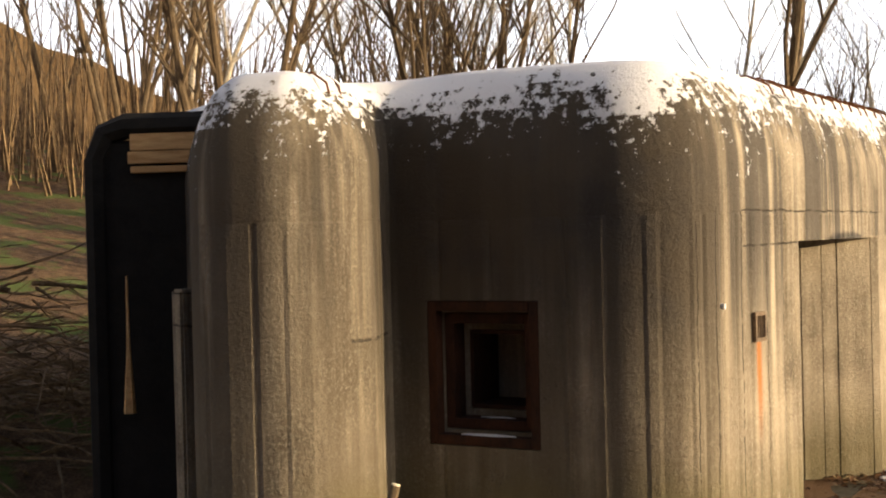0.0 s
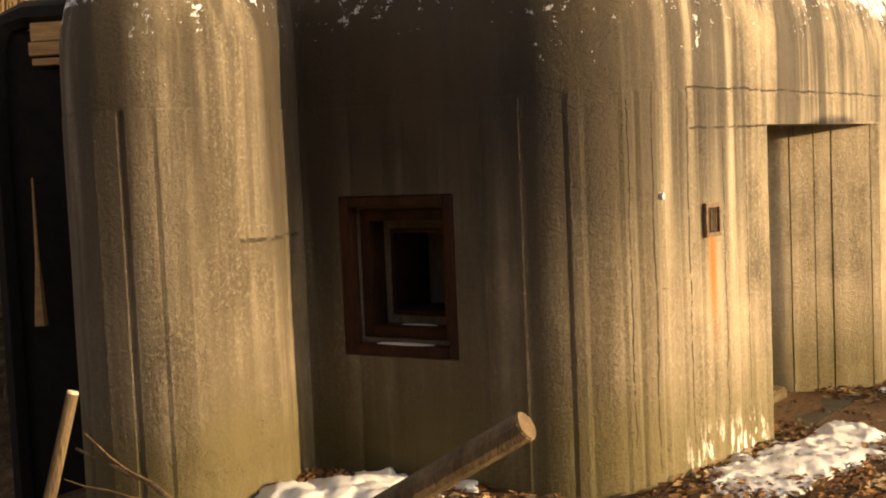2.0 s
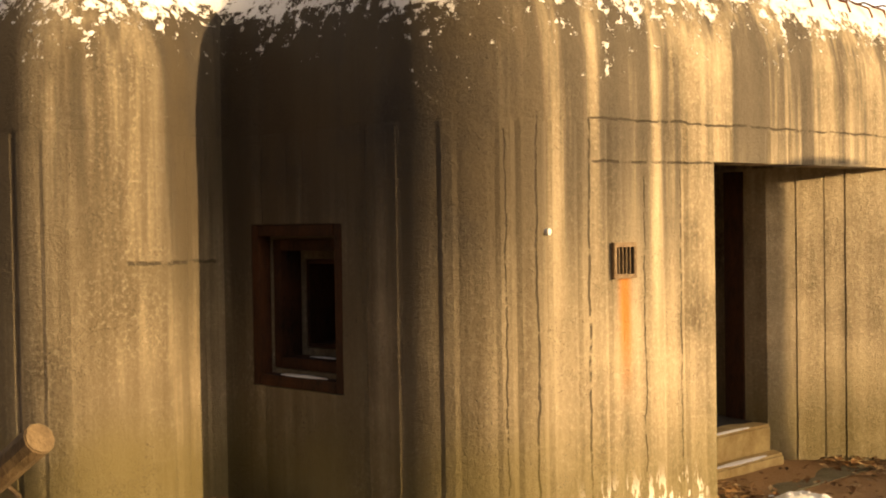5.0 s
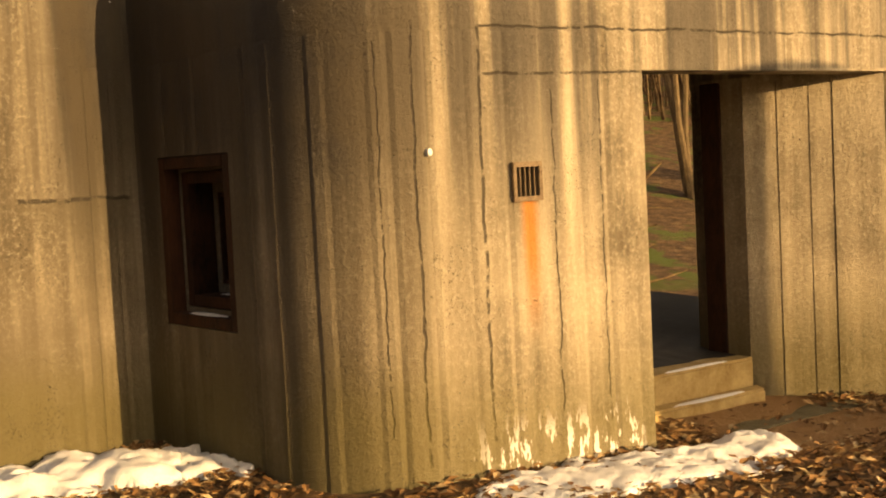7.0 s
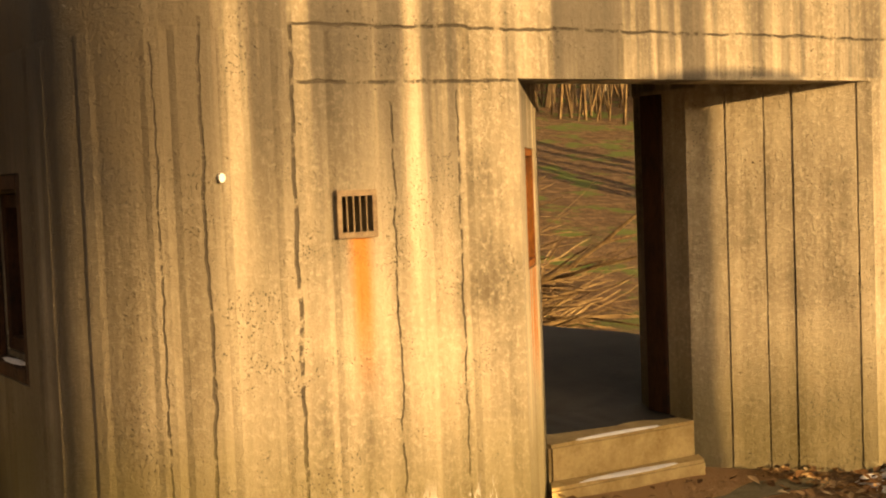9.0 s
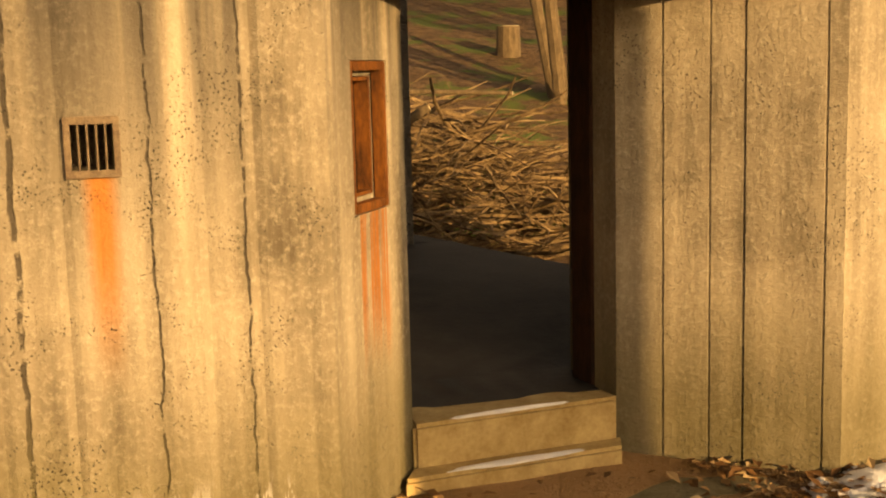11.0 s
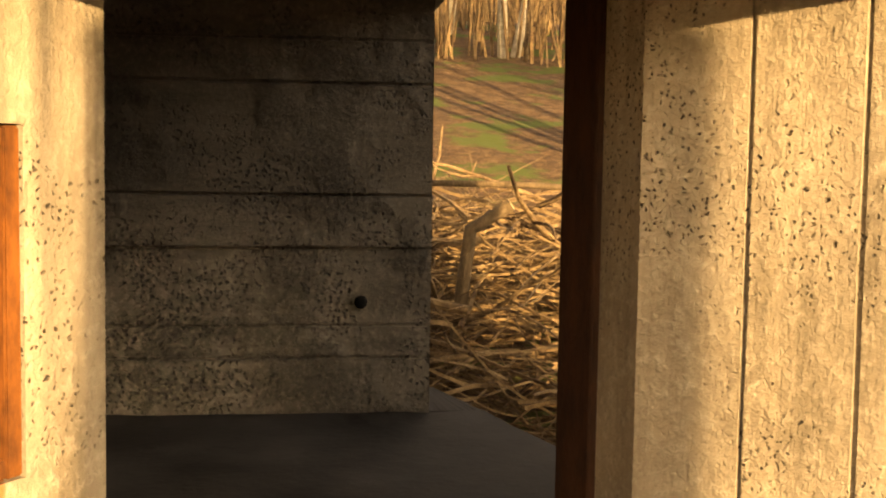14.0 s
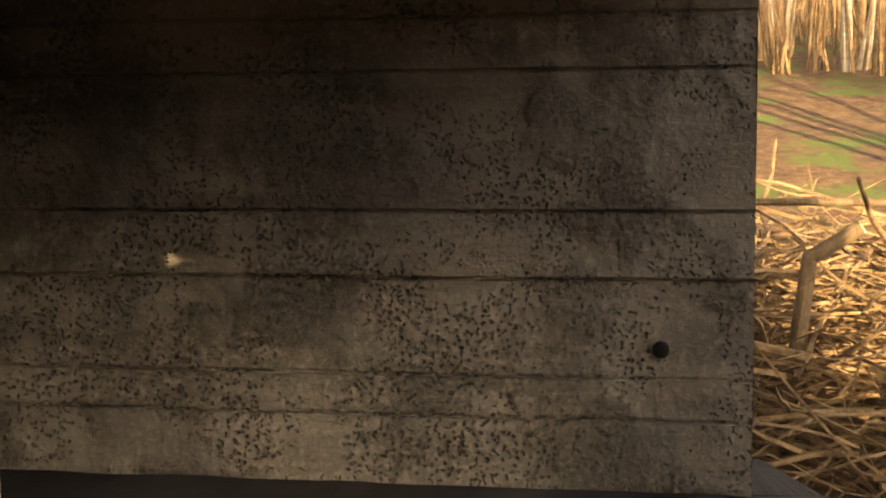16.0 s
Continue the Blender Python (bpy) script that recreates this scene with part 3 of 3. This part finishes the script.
snow_patch(-2.95, 1.45, 0.8, 0.4, -6, 0.13, 1.0, "lumpy mound of old snow at the foot of the wall")
snow_patch(-2.3, 1.3, 0.45, 0.28, -50, 0.08, 4.0, "lumpy mound of old snow at the foot of the wall")
snow_patch(-0.4, -0.35, 0.95, 0.36, -4, 0.06, 7.0, "thin ragged snow over leaves beside the doorway")
snow_patch(0.25, -0.3, 0.5, 0.3, 10, 0.08, 9.0, "heap of old snow over leaves beside the doorway")
snow_patch(-1.0, -0.45, 0.6, 0.25, 10, 0.04, 11.0, "thin ragged snow over leaves beside the wall")
snow_patch(2.6, -0.1, 0.6, 0.3, 0, 0.05, 14.0, "thin ragged snow beside the doorway")
snow_patch(-3.7, 1.3, 0.6, 0.3, 15, 0.06, 17.0, "thin snow on leaves at the foot of the wall")

# ---- the splayed entrance wall, cast against upright boards ----
P0, PD = Vector((1.50, 0.80)), Vector((0.779, -0.627))
PN = Vector((-0.627, -0.779))
wall_entry = tagged(new("wall_entry"), "sunlit slanted concrete entrance wall with upright board marks", "wall", kind="structure")
rng = random.Random(21)
for a, b in ((0.0, 0.218), (0.224, 0.427), (0.433, 0.578), (0.585, 0.92), (0.926, 1.008)):
    d = rng.uniform(0.004, 0.013)
    q = [P0 + PD * (a + 0.001) + PN * 0.001, P0 + PD * (a + 0.003) + PN * d, P0 + PD * (b - 0.003) + PN * (d + rng.uniform(-0.003, 0.003)), P0 + PD * (b - 0.001) + PN * 0.001]
    bm = bmesh.new()
    rows = []
    for k in range(25):
        z = -0.25 + ((LINTEL if b > 0.6 else CEIL - 0.02) + 0.247) * k / 24
        rows.append([bm.verts.new((v.x + 0.002 * noise.noise((i, z * 3, a * 9)), v.y + 0.002 * noise.noise((i, z * 3, a * 7 + 4)), z)) for i, v in enumerate(q)])
    for r0, r1 in zip(rows, rows[1:]):
        for k in range(3):
            bm.faces.new((r0[k], r1[k], r1[k + 1], r0[k + 1]))
    part("panel", bm, CONCRETE, wall_entry)

# pale lichen spot
bm = bmesh.new()
bmesh.ops.create_circle(bm, cap_ends=True, radius=0.018, segments=10, matrix=Matrix.LocRotScale((-1.37, -0.006, 1.635), Euler((radians(90), 0, 0)), (0.8, 1.1, 1)))
out = bmesh.ops.extrude_face_region(bm, geom=list(bm.faces))
for v in out["geom"]:
    if isinstance(v, bmesh.types.BMVert):
        v.co.y += 0.03
lichen = tagged(part("lichen_spot", bm, SNOW), "small round white spot on the concrete wall", "lichen")

# ---- hooks for camouflage nets on the roof ----
def net_hook(length, ring):
    """A rusty rod lying on the roof edge, bent down at its end, with a ring at the head where it has one."""
    ob = new("roof_hook")
    part("rod", tube([(0, 0.0, 0.03), (0, -length * 0.5, 0.035), (0, -length, -0.05), (0, -length - 0.03, -0.12)], 0.008, 6), RUST, ob)
    if ring:
        pts = [(0.045 * math.cos(a), 0.05 + 0.045 * math.sin(a), 0.05 + 0.02 * math.sin(a)) for a in [k * math.pi / 6 for k in range(13)]]
        part("ring", tube(pts, 0.008, 6, close=False), RUST, ob)
    return tagged(ob, "rusty steel rod with a ring on the snowy roof" if ring else "bent rusty steel rod on the roof edge", "hook", "roof hooks")


hook_a, hook_b = net_hook(0.34, True), net_hook(0.22, False)
hook_a.matrix_basis = pose(-0.35, 0.42, 3.24)
for k in range(1, 15):
    copy_thing(hook_a, pose(-0.35 + 0.25 * k, 0.42 + 0.013 * k, 3.24 + 0.006 * ((k * 7) % 3), 0, 0, 4 * math.sin(k * 2.3)))
copy_thing(hook_a, pose(-2.75, 2.3, 3.2, 0, 0, -25))
copy_thing(hook_a, pose(-3.0, 2.25, 3.2, 0, 0, -15))
hook_b.matrix_basis = pose(-1.75, 1.45, 3.19, 0, 0, -80)
for x, y, r in ((-1.7, 1.1, -76), (-1.6, 0.8, -60), (-1.8, 1.75, -80)):
    copy_thing(hook_b, pose(x, y, 3.19, 0, 0, r))

# ---- black panel in place of the west wing's deep shade ----
wing_shade = thing("shade_panel", -2.67, 4.12, 0, "black panel standing in for the deep shade on the bunker's wing", "panel", rz=-57)
part("board", box(-0.46, -0.10, -0.9, 0.6, -0.02, 2.95, 0.03), SHADE_BLACK, wing_shade)
part("rim", tube([(-0.46, -0.06, -0.9), (-0.46, -0.06, 2.8), (-0.38, -0.06, 3.0), (-0.22, -0.06, 3.06), (0.6, -0.06, 3.06)], 0.1, 8), SHADE_BLACK, wing_shade)
for z0, z1, x0 in ((2.86, 2.99, -0.16), (2.76, 2.855, -0.18), (2.69, 2.74, -0.16)):
    plank = thing("timber_plank", -2.67, 4.12, 0, "raw sunlit timber plank nailed across the black panel", "plank", "planks", -57)
    part("board", box(x0, -0.16, z0, 0.6, -0.11, z1, 0.005), PLANK, plank)
slat = thing("leaning_timber", -2.9, 4.2, 0.6, "narrow splintered orange timber leaning by the black panel", "timber")
part("slat_body", tube([(-0.06, -0.04, 0.25), (-0.05, -0.03, 0.75), (-0.03, 0.0, 1.3)], [0.05, 0.016, 0.008], 5), PLANK, slat)
post = thing("concrete_post", -2.82, 3.6, -0.5, "grey weathered concrete post beside the bunker", "post", rz=-20)
part("shaft", box(-0.11, -0.1, 0, 0.11, 0.1, 2.3, 0.02), CONCRETE, post)


# ---- branches and brush ----
def branch_line(rng, length, bend=0.18):
    d = Vector((1, 0, 0))
    p, pts = Vector((0, 0, 0)), [Vector((0, 0, 0))]
    for _ in range(5):
        d = (d + Vector((0, rng.uniform(-bend, bend), rng.uniform(-bend, bend)))).normalized()
        p = p + d * length / 5
        pts.append(p.copy())
    return pts


def fallen_branch(seed, length, r, forks=3):
    rng = random.Random(seed)
    ob = new("branch")
    pts = branch_line(rng, length)
    part("stem", tube(pts, [r * (1 - 0.13 * i) for i in range(6)], 7), TWIG, ob)
    for k in range(forks):
        side = branch_line(rng, length * rng.uniform(0.25, 0.45))
        m = Matrix.Translation(pts[1 + k % 4]) @ Euler((rng.uniform(0, 6.3), 0, rng.uniform(0.5, 0.9))).to_matrix().to_4x4()
        part("twig", tube([m @ p for p in side], [r * 0.5 * (1 - 0.15 * i) for i in range(6)], 5), TWIG, ob)
    return tagged(ob, "bare dead branch lying on the brush heap", "branch", "brush heap branches")


def brush_heap(cx, cy, rx, ry, high, count, seed, label):
    rng = random.Random(seed)
    bm = bmesh.new()
    for _ in range(count):
        a, q = rng.uniform(0, 6.3), math.sqrt(rng.random())
        x, y = cx + rx * q * math.cos(a), cy + ry * q * math.sin(a)
        z = ground_z(x, y) + rng.random() * high * (1 - q * q) + 0.02
        r = rng.choice((0.006, 0.009, 0.012, 0.02))
        m = pose(x, y, z, 0, rng.uniform(-22, 22), rng.uniform(0, 360))
        tube([m @ p for p in branch_line(rng, rng.uniform(0.5, 1.8))], [r * (1 - 0.12 * i) for i in range(6)], 4, bm)
    return tagged(part("brush_heap", bm, TWIG), label, "brush", kind="stuff")


HEAPS = ((2.5, 8.0, 1.7, 2.5, 1.05, 1400, 5, "heap of dead twigs on the clearing behind the bunker"),
         (-2.0, 7.9, 1.7, 1.3, 2.2, 560, 6, "tall heap of dead branches beside the bunker"))
for h in HEAPS:
    brush_heap(*h)
kinds = [fallen_branch(31 + k, 1.3 + 0.25 * k, 0.016 + 0.005 * k) for k in range(5)]
rng = random.Random(77)
for k, ob in enumerate(kinds):
    ob.matrix_basis = pose(2.0 + 0.3 * k, 7.2 + 0.3 * k, ground_z(2 + 0.3 * k, 7.2) + 0.45 + 0.1 * k, 0, 3, 60 * k)
for k in range(34):
    west = k % 3 == 0
    x, y = (rng.uniform(-3.2, -1.2), rng.uniform(7.1, 8.6)) if west else (rng.uniform(1.6, 3.8), rng.uniform(6.2, 10))
    copy_thing(kinds[k % 5], pose(x, y, ground_z(x, y) + rng.uniform(0.1, 1.7 if west else 0.7), 0, rng.uniform(-14, 14), rng.uniform(0, 360)))


def trunk_piece(name, pts, radii, label, category):
    """A sawn log or stub with bark and a pale cut end."""
    ob = new(name)
    part("bark", tube(pts, radii, 12), BARK, ob)
    d = (Vector(pts[-1]) - Vector(pts[-2])).normalized()
    part("cut_end", tube([Vector(pts[-1]) - d * 0.002, Vector(pts[-1]) + d * 0.006], radii[-1] * 0.93, 12), BARK if name == "log" else CUT, ob)
    return tagged(ob, label, category)


trunk_piece("log", [(-5.05, 0.25, -0.1), (-4.95, -0.35, 0.34), (-4.82, -0.95, 0.76), (-4.68, -1.49, 1.09)], [0.06, 0.055, 0.05, 0.048], "dark leaning log with a sawn end before the wall", "log")
trunk_piece("cut_stake", [(-6.1, -0.62, -0.15), (-5.98, -0.72, 0.5), (-5.79, -0.84, 1.32)], [0.022, 0.02, 0.016], "thin leaning stake with a pale cut tip", "stake")
trunk_piece("tree_stub", [(1.98, 7.0, 0.2), (2.03, 7.0, 0.75), (2.08, 6.98, 1.18), (2.36, 6.95, 1.36)], [0.055, 0.05, 0.048, 0.045], "dark crooked tree stub in the brush heap", "tree stub")
trunk_piece("pale_pole", [(1.55, 7.3, 1.5), (2.4, 7.25, 1.5), (3.3, 7.2, 1.46)], [0.022, 0.026, 0.022], "pale peeled pole lying on the brush heap", "pole")
trunk_piece("tree_stump", [(6.4, 16, 1.6), (6.4, 16, 2.45)], [0.24, 0.2], "old sawn tree stump on the clearing", "tree stump")
for x, y, z, rz, n in ((-4.6, 0.2, 0.02, 30, 0), (-5.6, 0.3, 0.05, -15, 1), (-3.9, 0.9, 0.0, 70, 2)):
    fallen = copy_thing(kinds[n], pose(x, y, z, 0, -8, rz))
    fallen["label"] = "thin bare branch lying before the bunker"


# ---- trees ----
def bare_tree(name, seed, height, r, stems, twigs, bark, label):
    """A leafless tree: tapered trunk or trunks, limbs and fine twigs."""
    rng = random.Random(seed)
    ob = new(name)
    trunk, crown = bmesh.new(), bmesh.new()

    def grow(p, d, length, rad, level, bm):
        pts, radii = [p], [rad]
        for k in range(4):
            d = (d + Vector((rng.uniform(-0.14, 0.14), rng.uniform(-0.14, 0.14), rng.uniform(-0.02, 0.12)))).normalized()
            p = p + d * length / 4
            pts.append(p)
            radii.append(rad * (1 - 0.16 * (k + 1)))
        tube(pts, radii, 7 if level == 0 else (5 if level == 1 else 3), bm, level == 0)
        if level < 3:
            for _ in range(twigs[level]):
                i = rng.randint(1 if level else 2, 4)
                a = rng.uniform(0, 6.3)
                side = Vector((math.cos(a), math.sin(a), rng.uniform(0.3, 1.3))).normalized()
                grow(pts[i], (d * 0.7 + side).normalized(), length * rng.uniform(0.35, 0.6), radii[i] * 0.55, level + 1, crown)

    for k in range(stems):
        a = 6.3 * k / stems
        lean = Vector((0.22 * math.cos(a), 0.22 * math.sin(a), 1)) if stems > 1 else Vector((0, 0, 1))
        grow(Vector((0.12 * math.cos(a) * (stems > 1), 0.12 * math.sin(a) * (stems > 1), -0.3)), lean.normalized(), height * rng.uniform(0.8, 1), r, 0, trunk)
    part("trunk", trunk, bark, ob)
    part("crown", crown, bark, ob)
    return tagged(ob, label, "tree", "bare trees")


trees = [bare_tree("tree", 1, 8.5, 0.10, 5, (7, 6, 4), BARK, "bare winter tree with several thin dark stems"),
         bare_tree("tree", 2, 10, 0.13, 1, (12, 7, 5), BARK, "single bare winter tree with a dark straight trunk"),
         bare_tree("tree", 3, 11, 0.12, 2, (10, 7, 4), BIRCH, "bare winter tree with pale sunlit bark"),
         bare_tree("tree", 4, 7, 0.07, 7, (8, 6, 4), BARK, "bushy bare winter tree with many thin stems")]
spots = [(0, 6.1, 12.6), (3, 9.9, 10.8), (0, 11.5, 11.8), (1, 11.8, 5.6), (2, 5.5, 25), (2, 4.6, 29), (1, 4.0, 27), (2, 0.8, 15), (1, 2.0, 19), (3, -0.5, 18), (2, 3.0, 22)]
rng = random.Random(5)
for k in range(95):
    # from k = 62 on: unseen trees added behind to cut the sky light
    a = rng.uniform(-62, 92) if k < 62 else rng.uniform(100, 290)
    d = rng.uniform(30, 58)
    x, y = -1.5 + d * math.sin(radians(a)), d * math.cos(radians(a))
    to_sun = (x * SUN_AZ[0] + y * SUN_AZ[1]) / math.hypot(x, y)
    if to_sun < 0.9:
        spots.append((rng.choice((0, 2, 2, 3, 1)), x, y))
for k, (kind, x, y) in enumerate(spots):
    m = Matrix.Translation((x, y, ground_z(x, y) - 0.1)) @ Euler((0, 0, k * 1.7)).to_matrix().to_4x4()
    copy_thing(trees[kind], m)
for k, ob in enumerate(trees):
    ob.matrix_basis = pose(11 + 2 * k, 22 + k, ground_z(11, 22))

# far wood: a band of dense brown undergrowth and stems
def far_wood():
    rng = random.Random(9)
    verts, faces = [], []
    for _ in range(13000):
        a, d = rng.uniform(-100, 110), rng.uniform(25, 60)
        x, y = -1.5 + d * math.sin(radians(a)), d * math.cos(radians(a))
        h, w = rng.uniform(1.5, 8.0) * rng.random() + 1.0, rng.uniform(0.02, 0.07)
        z, t = ground_z(x, y) - 0.2, rng.uniform(-0.6, 0.6)
        k, c, s = len(verts), math.cos(radians(a)), -math.sin(radians(a))
        for u in (0, 2.09, 4.19):
            verts.append((x + w * math.cos(u), y + w * math.sin(u), z))
        verts.append((x + t * c, y + t * s, z + h))
        faces += [(k, k + 1, k + 3), (k + 1, k + 2, k + 3), (k + 2, k, k + 3)]
    me = bpy.data.meshes.new("far_wood")
    me.from_pydata(verts, [], faces)
    me.materials.append(TWIG)
    return tagged(new("far_wood", me), "brown bare undergrowth of the far wood", "undergrowth", kind="stuff")


far_wood()
bm = bmesh.new()
ring0, ring1 = [], []
for k in range(97):
    a = radians(-110 + 230 * k / 96)
    x, y = -1.5 + 70 * math.sin(a), 70 * math.cos(a)
    ring0.append(bm.verts.new((x, y, -1)))
    ring1.append(bm.verts.new((x, y, 9.5 + 9 * min(1.0, max(0.0, (44 - math.degrees(a)) / 24)) + 3.5 * noise.noise((k * 0.7, 1, 1)) + 3 * noise.noise((k * 1.9, 4, 1)))))
for k in range(96):
    bm.faces.new((ring0[k], ring0[k + 1], ring1[k + 1], ring1[k]))
backdrop = tagged(part("backdrop", bm, two_tone("far_forest", (0.09, 0.055, 0.025), (0.26, 0.17, 0.085), 0.5, 1.0, 0.5, (6, 6, 0.5))), "distant brown edge of the winter wood", "forest", kind="structure")

# an added trunk, out of view, that blocks the low sun from the doorway
trunk_piece("sun_blocker", [(2.99, -4.9, -0.3), (2.97, -4.92, 1.2), (2.99, -4.9, 2.86)], [0.64, 0.58, 0.56], "added unseen trunk that keeps the low sun out of the doorway", "tree trunk")

# pale hazy winter sky over the far wood
bm = bmesh.new()
low = [bm.verts.new((-1.5 + 120 * math.sin(radians(a)), 120 * math.cos(radians(a)), -5)) for a in range(-70, 121, 5)]
high = [bm.verts.new((v.co.x, v.co.y, 75)) for v in low]
for k in range(len(low) - 1):
    bm.faces.new((low[k], low[k + 1], high[k + 1], high[k]))
haze = bpy.data.materials.new("winter_haze")
haze.use_nodes = True
haze.node_tree.nodes["Principled BSDF"].inputs["Base Color"].default_value = (0.02, 0.02, 0.02, 1)
haze.node_tree.nodes["Principled BSDF"].inputs["Emission Color"].default_value = (1.0, 0.97, 0.95, 1)
haze.node_tree.nodes["Principled BSDF"].inputs["Emission Strength"].default_value = 1.1
tagged(part("backdrop", bm, haze), "white hazy winter sky behind the bare trees", "sky", kind="structure")

# snow caught on the sills of the gun port and on the steps
def snow_lump(x, y, z, sx, sy, rz, seed, label):
    bm = bmesh.new()
    bmesh.ops.create_icosphere(bm, subdivisions=3, radius=1, matrix=Matrix.Diagonal((sx, sy, 0.012, 1)))
    for v in bm.verts:
        k = 1 + 0.45 * noise.noise((v.co.x * 30 + seed, v.co.y * 30, 2))
        v.co = Vector((v.co.x * k, v.co.y * k, max(v.co.z, -0.004)))
    ob = part("snow_patch", bm, SNOW)
    ob.matrix_basis = pose(x, y, z, 0, 0, rz)
    return tagged(ob, label, "snow", "snow patches")


snow_lump(-2.10, 1.42, 0.774, 0.03, 0.2, 10, 1, "thin streak of snow on the gun port sill")
snow_lump(-1.93, 1.44, 0.869, 0.02, 0.14, 10, 5, "thin streak of snow on the gun port sill")
snow_lump(0.95, 0.585, -0.018, 0.32, 0.03, 6, 9, "streak of snow along the doorstep")
snow_lump(0.95, 0.72, 0.172, 0.3, 0.014, 6, 13, "streak of snow along the doorstep")

# tie hole in the inner wall: a black ball stands for its shade
bm = bmesh.new()
bmesh.ops.create_icosphere(bm, subdivisions=2, radius=0.034, matrix=Matrix.LocRotScale((1.158, 4.395, 0.975), None, (1, 0.5, 1)))
tagged(part("hole_shade_ball", bm, SHADE_BLACK), "small black ball standing in for the dark tie hole in the inner wall", "hole")
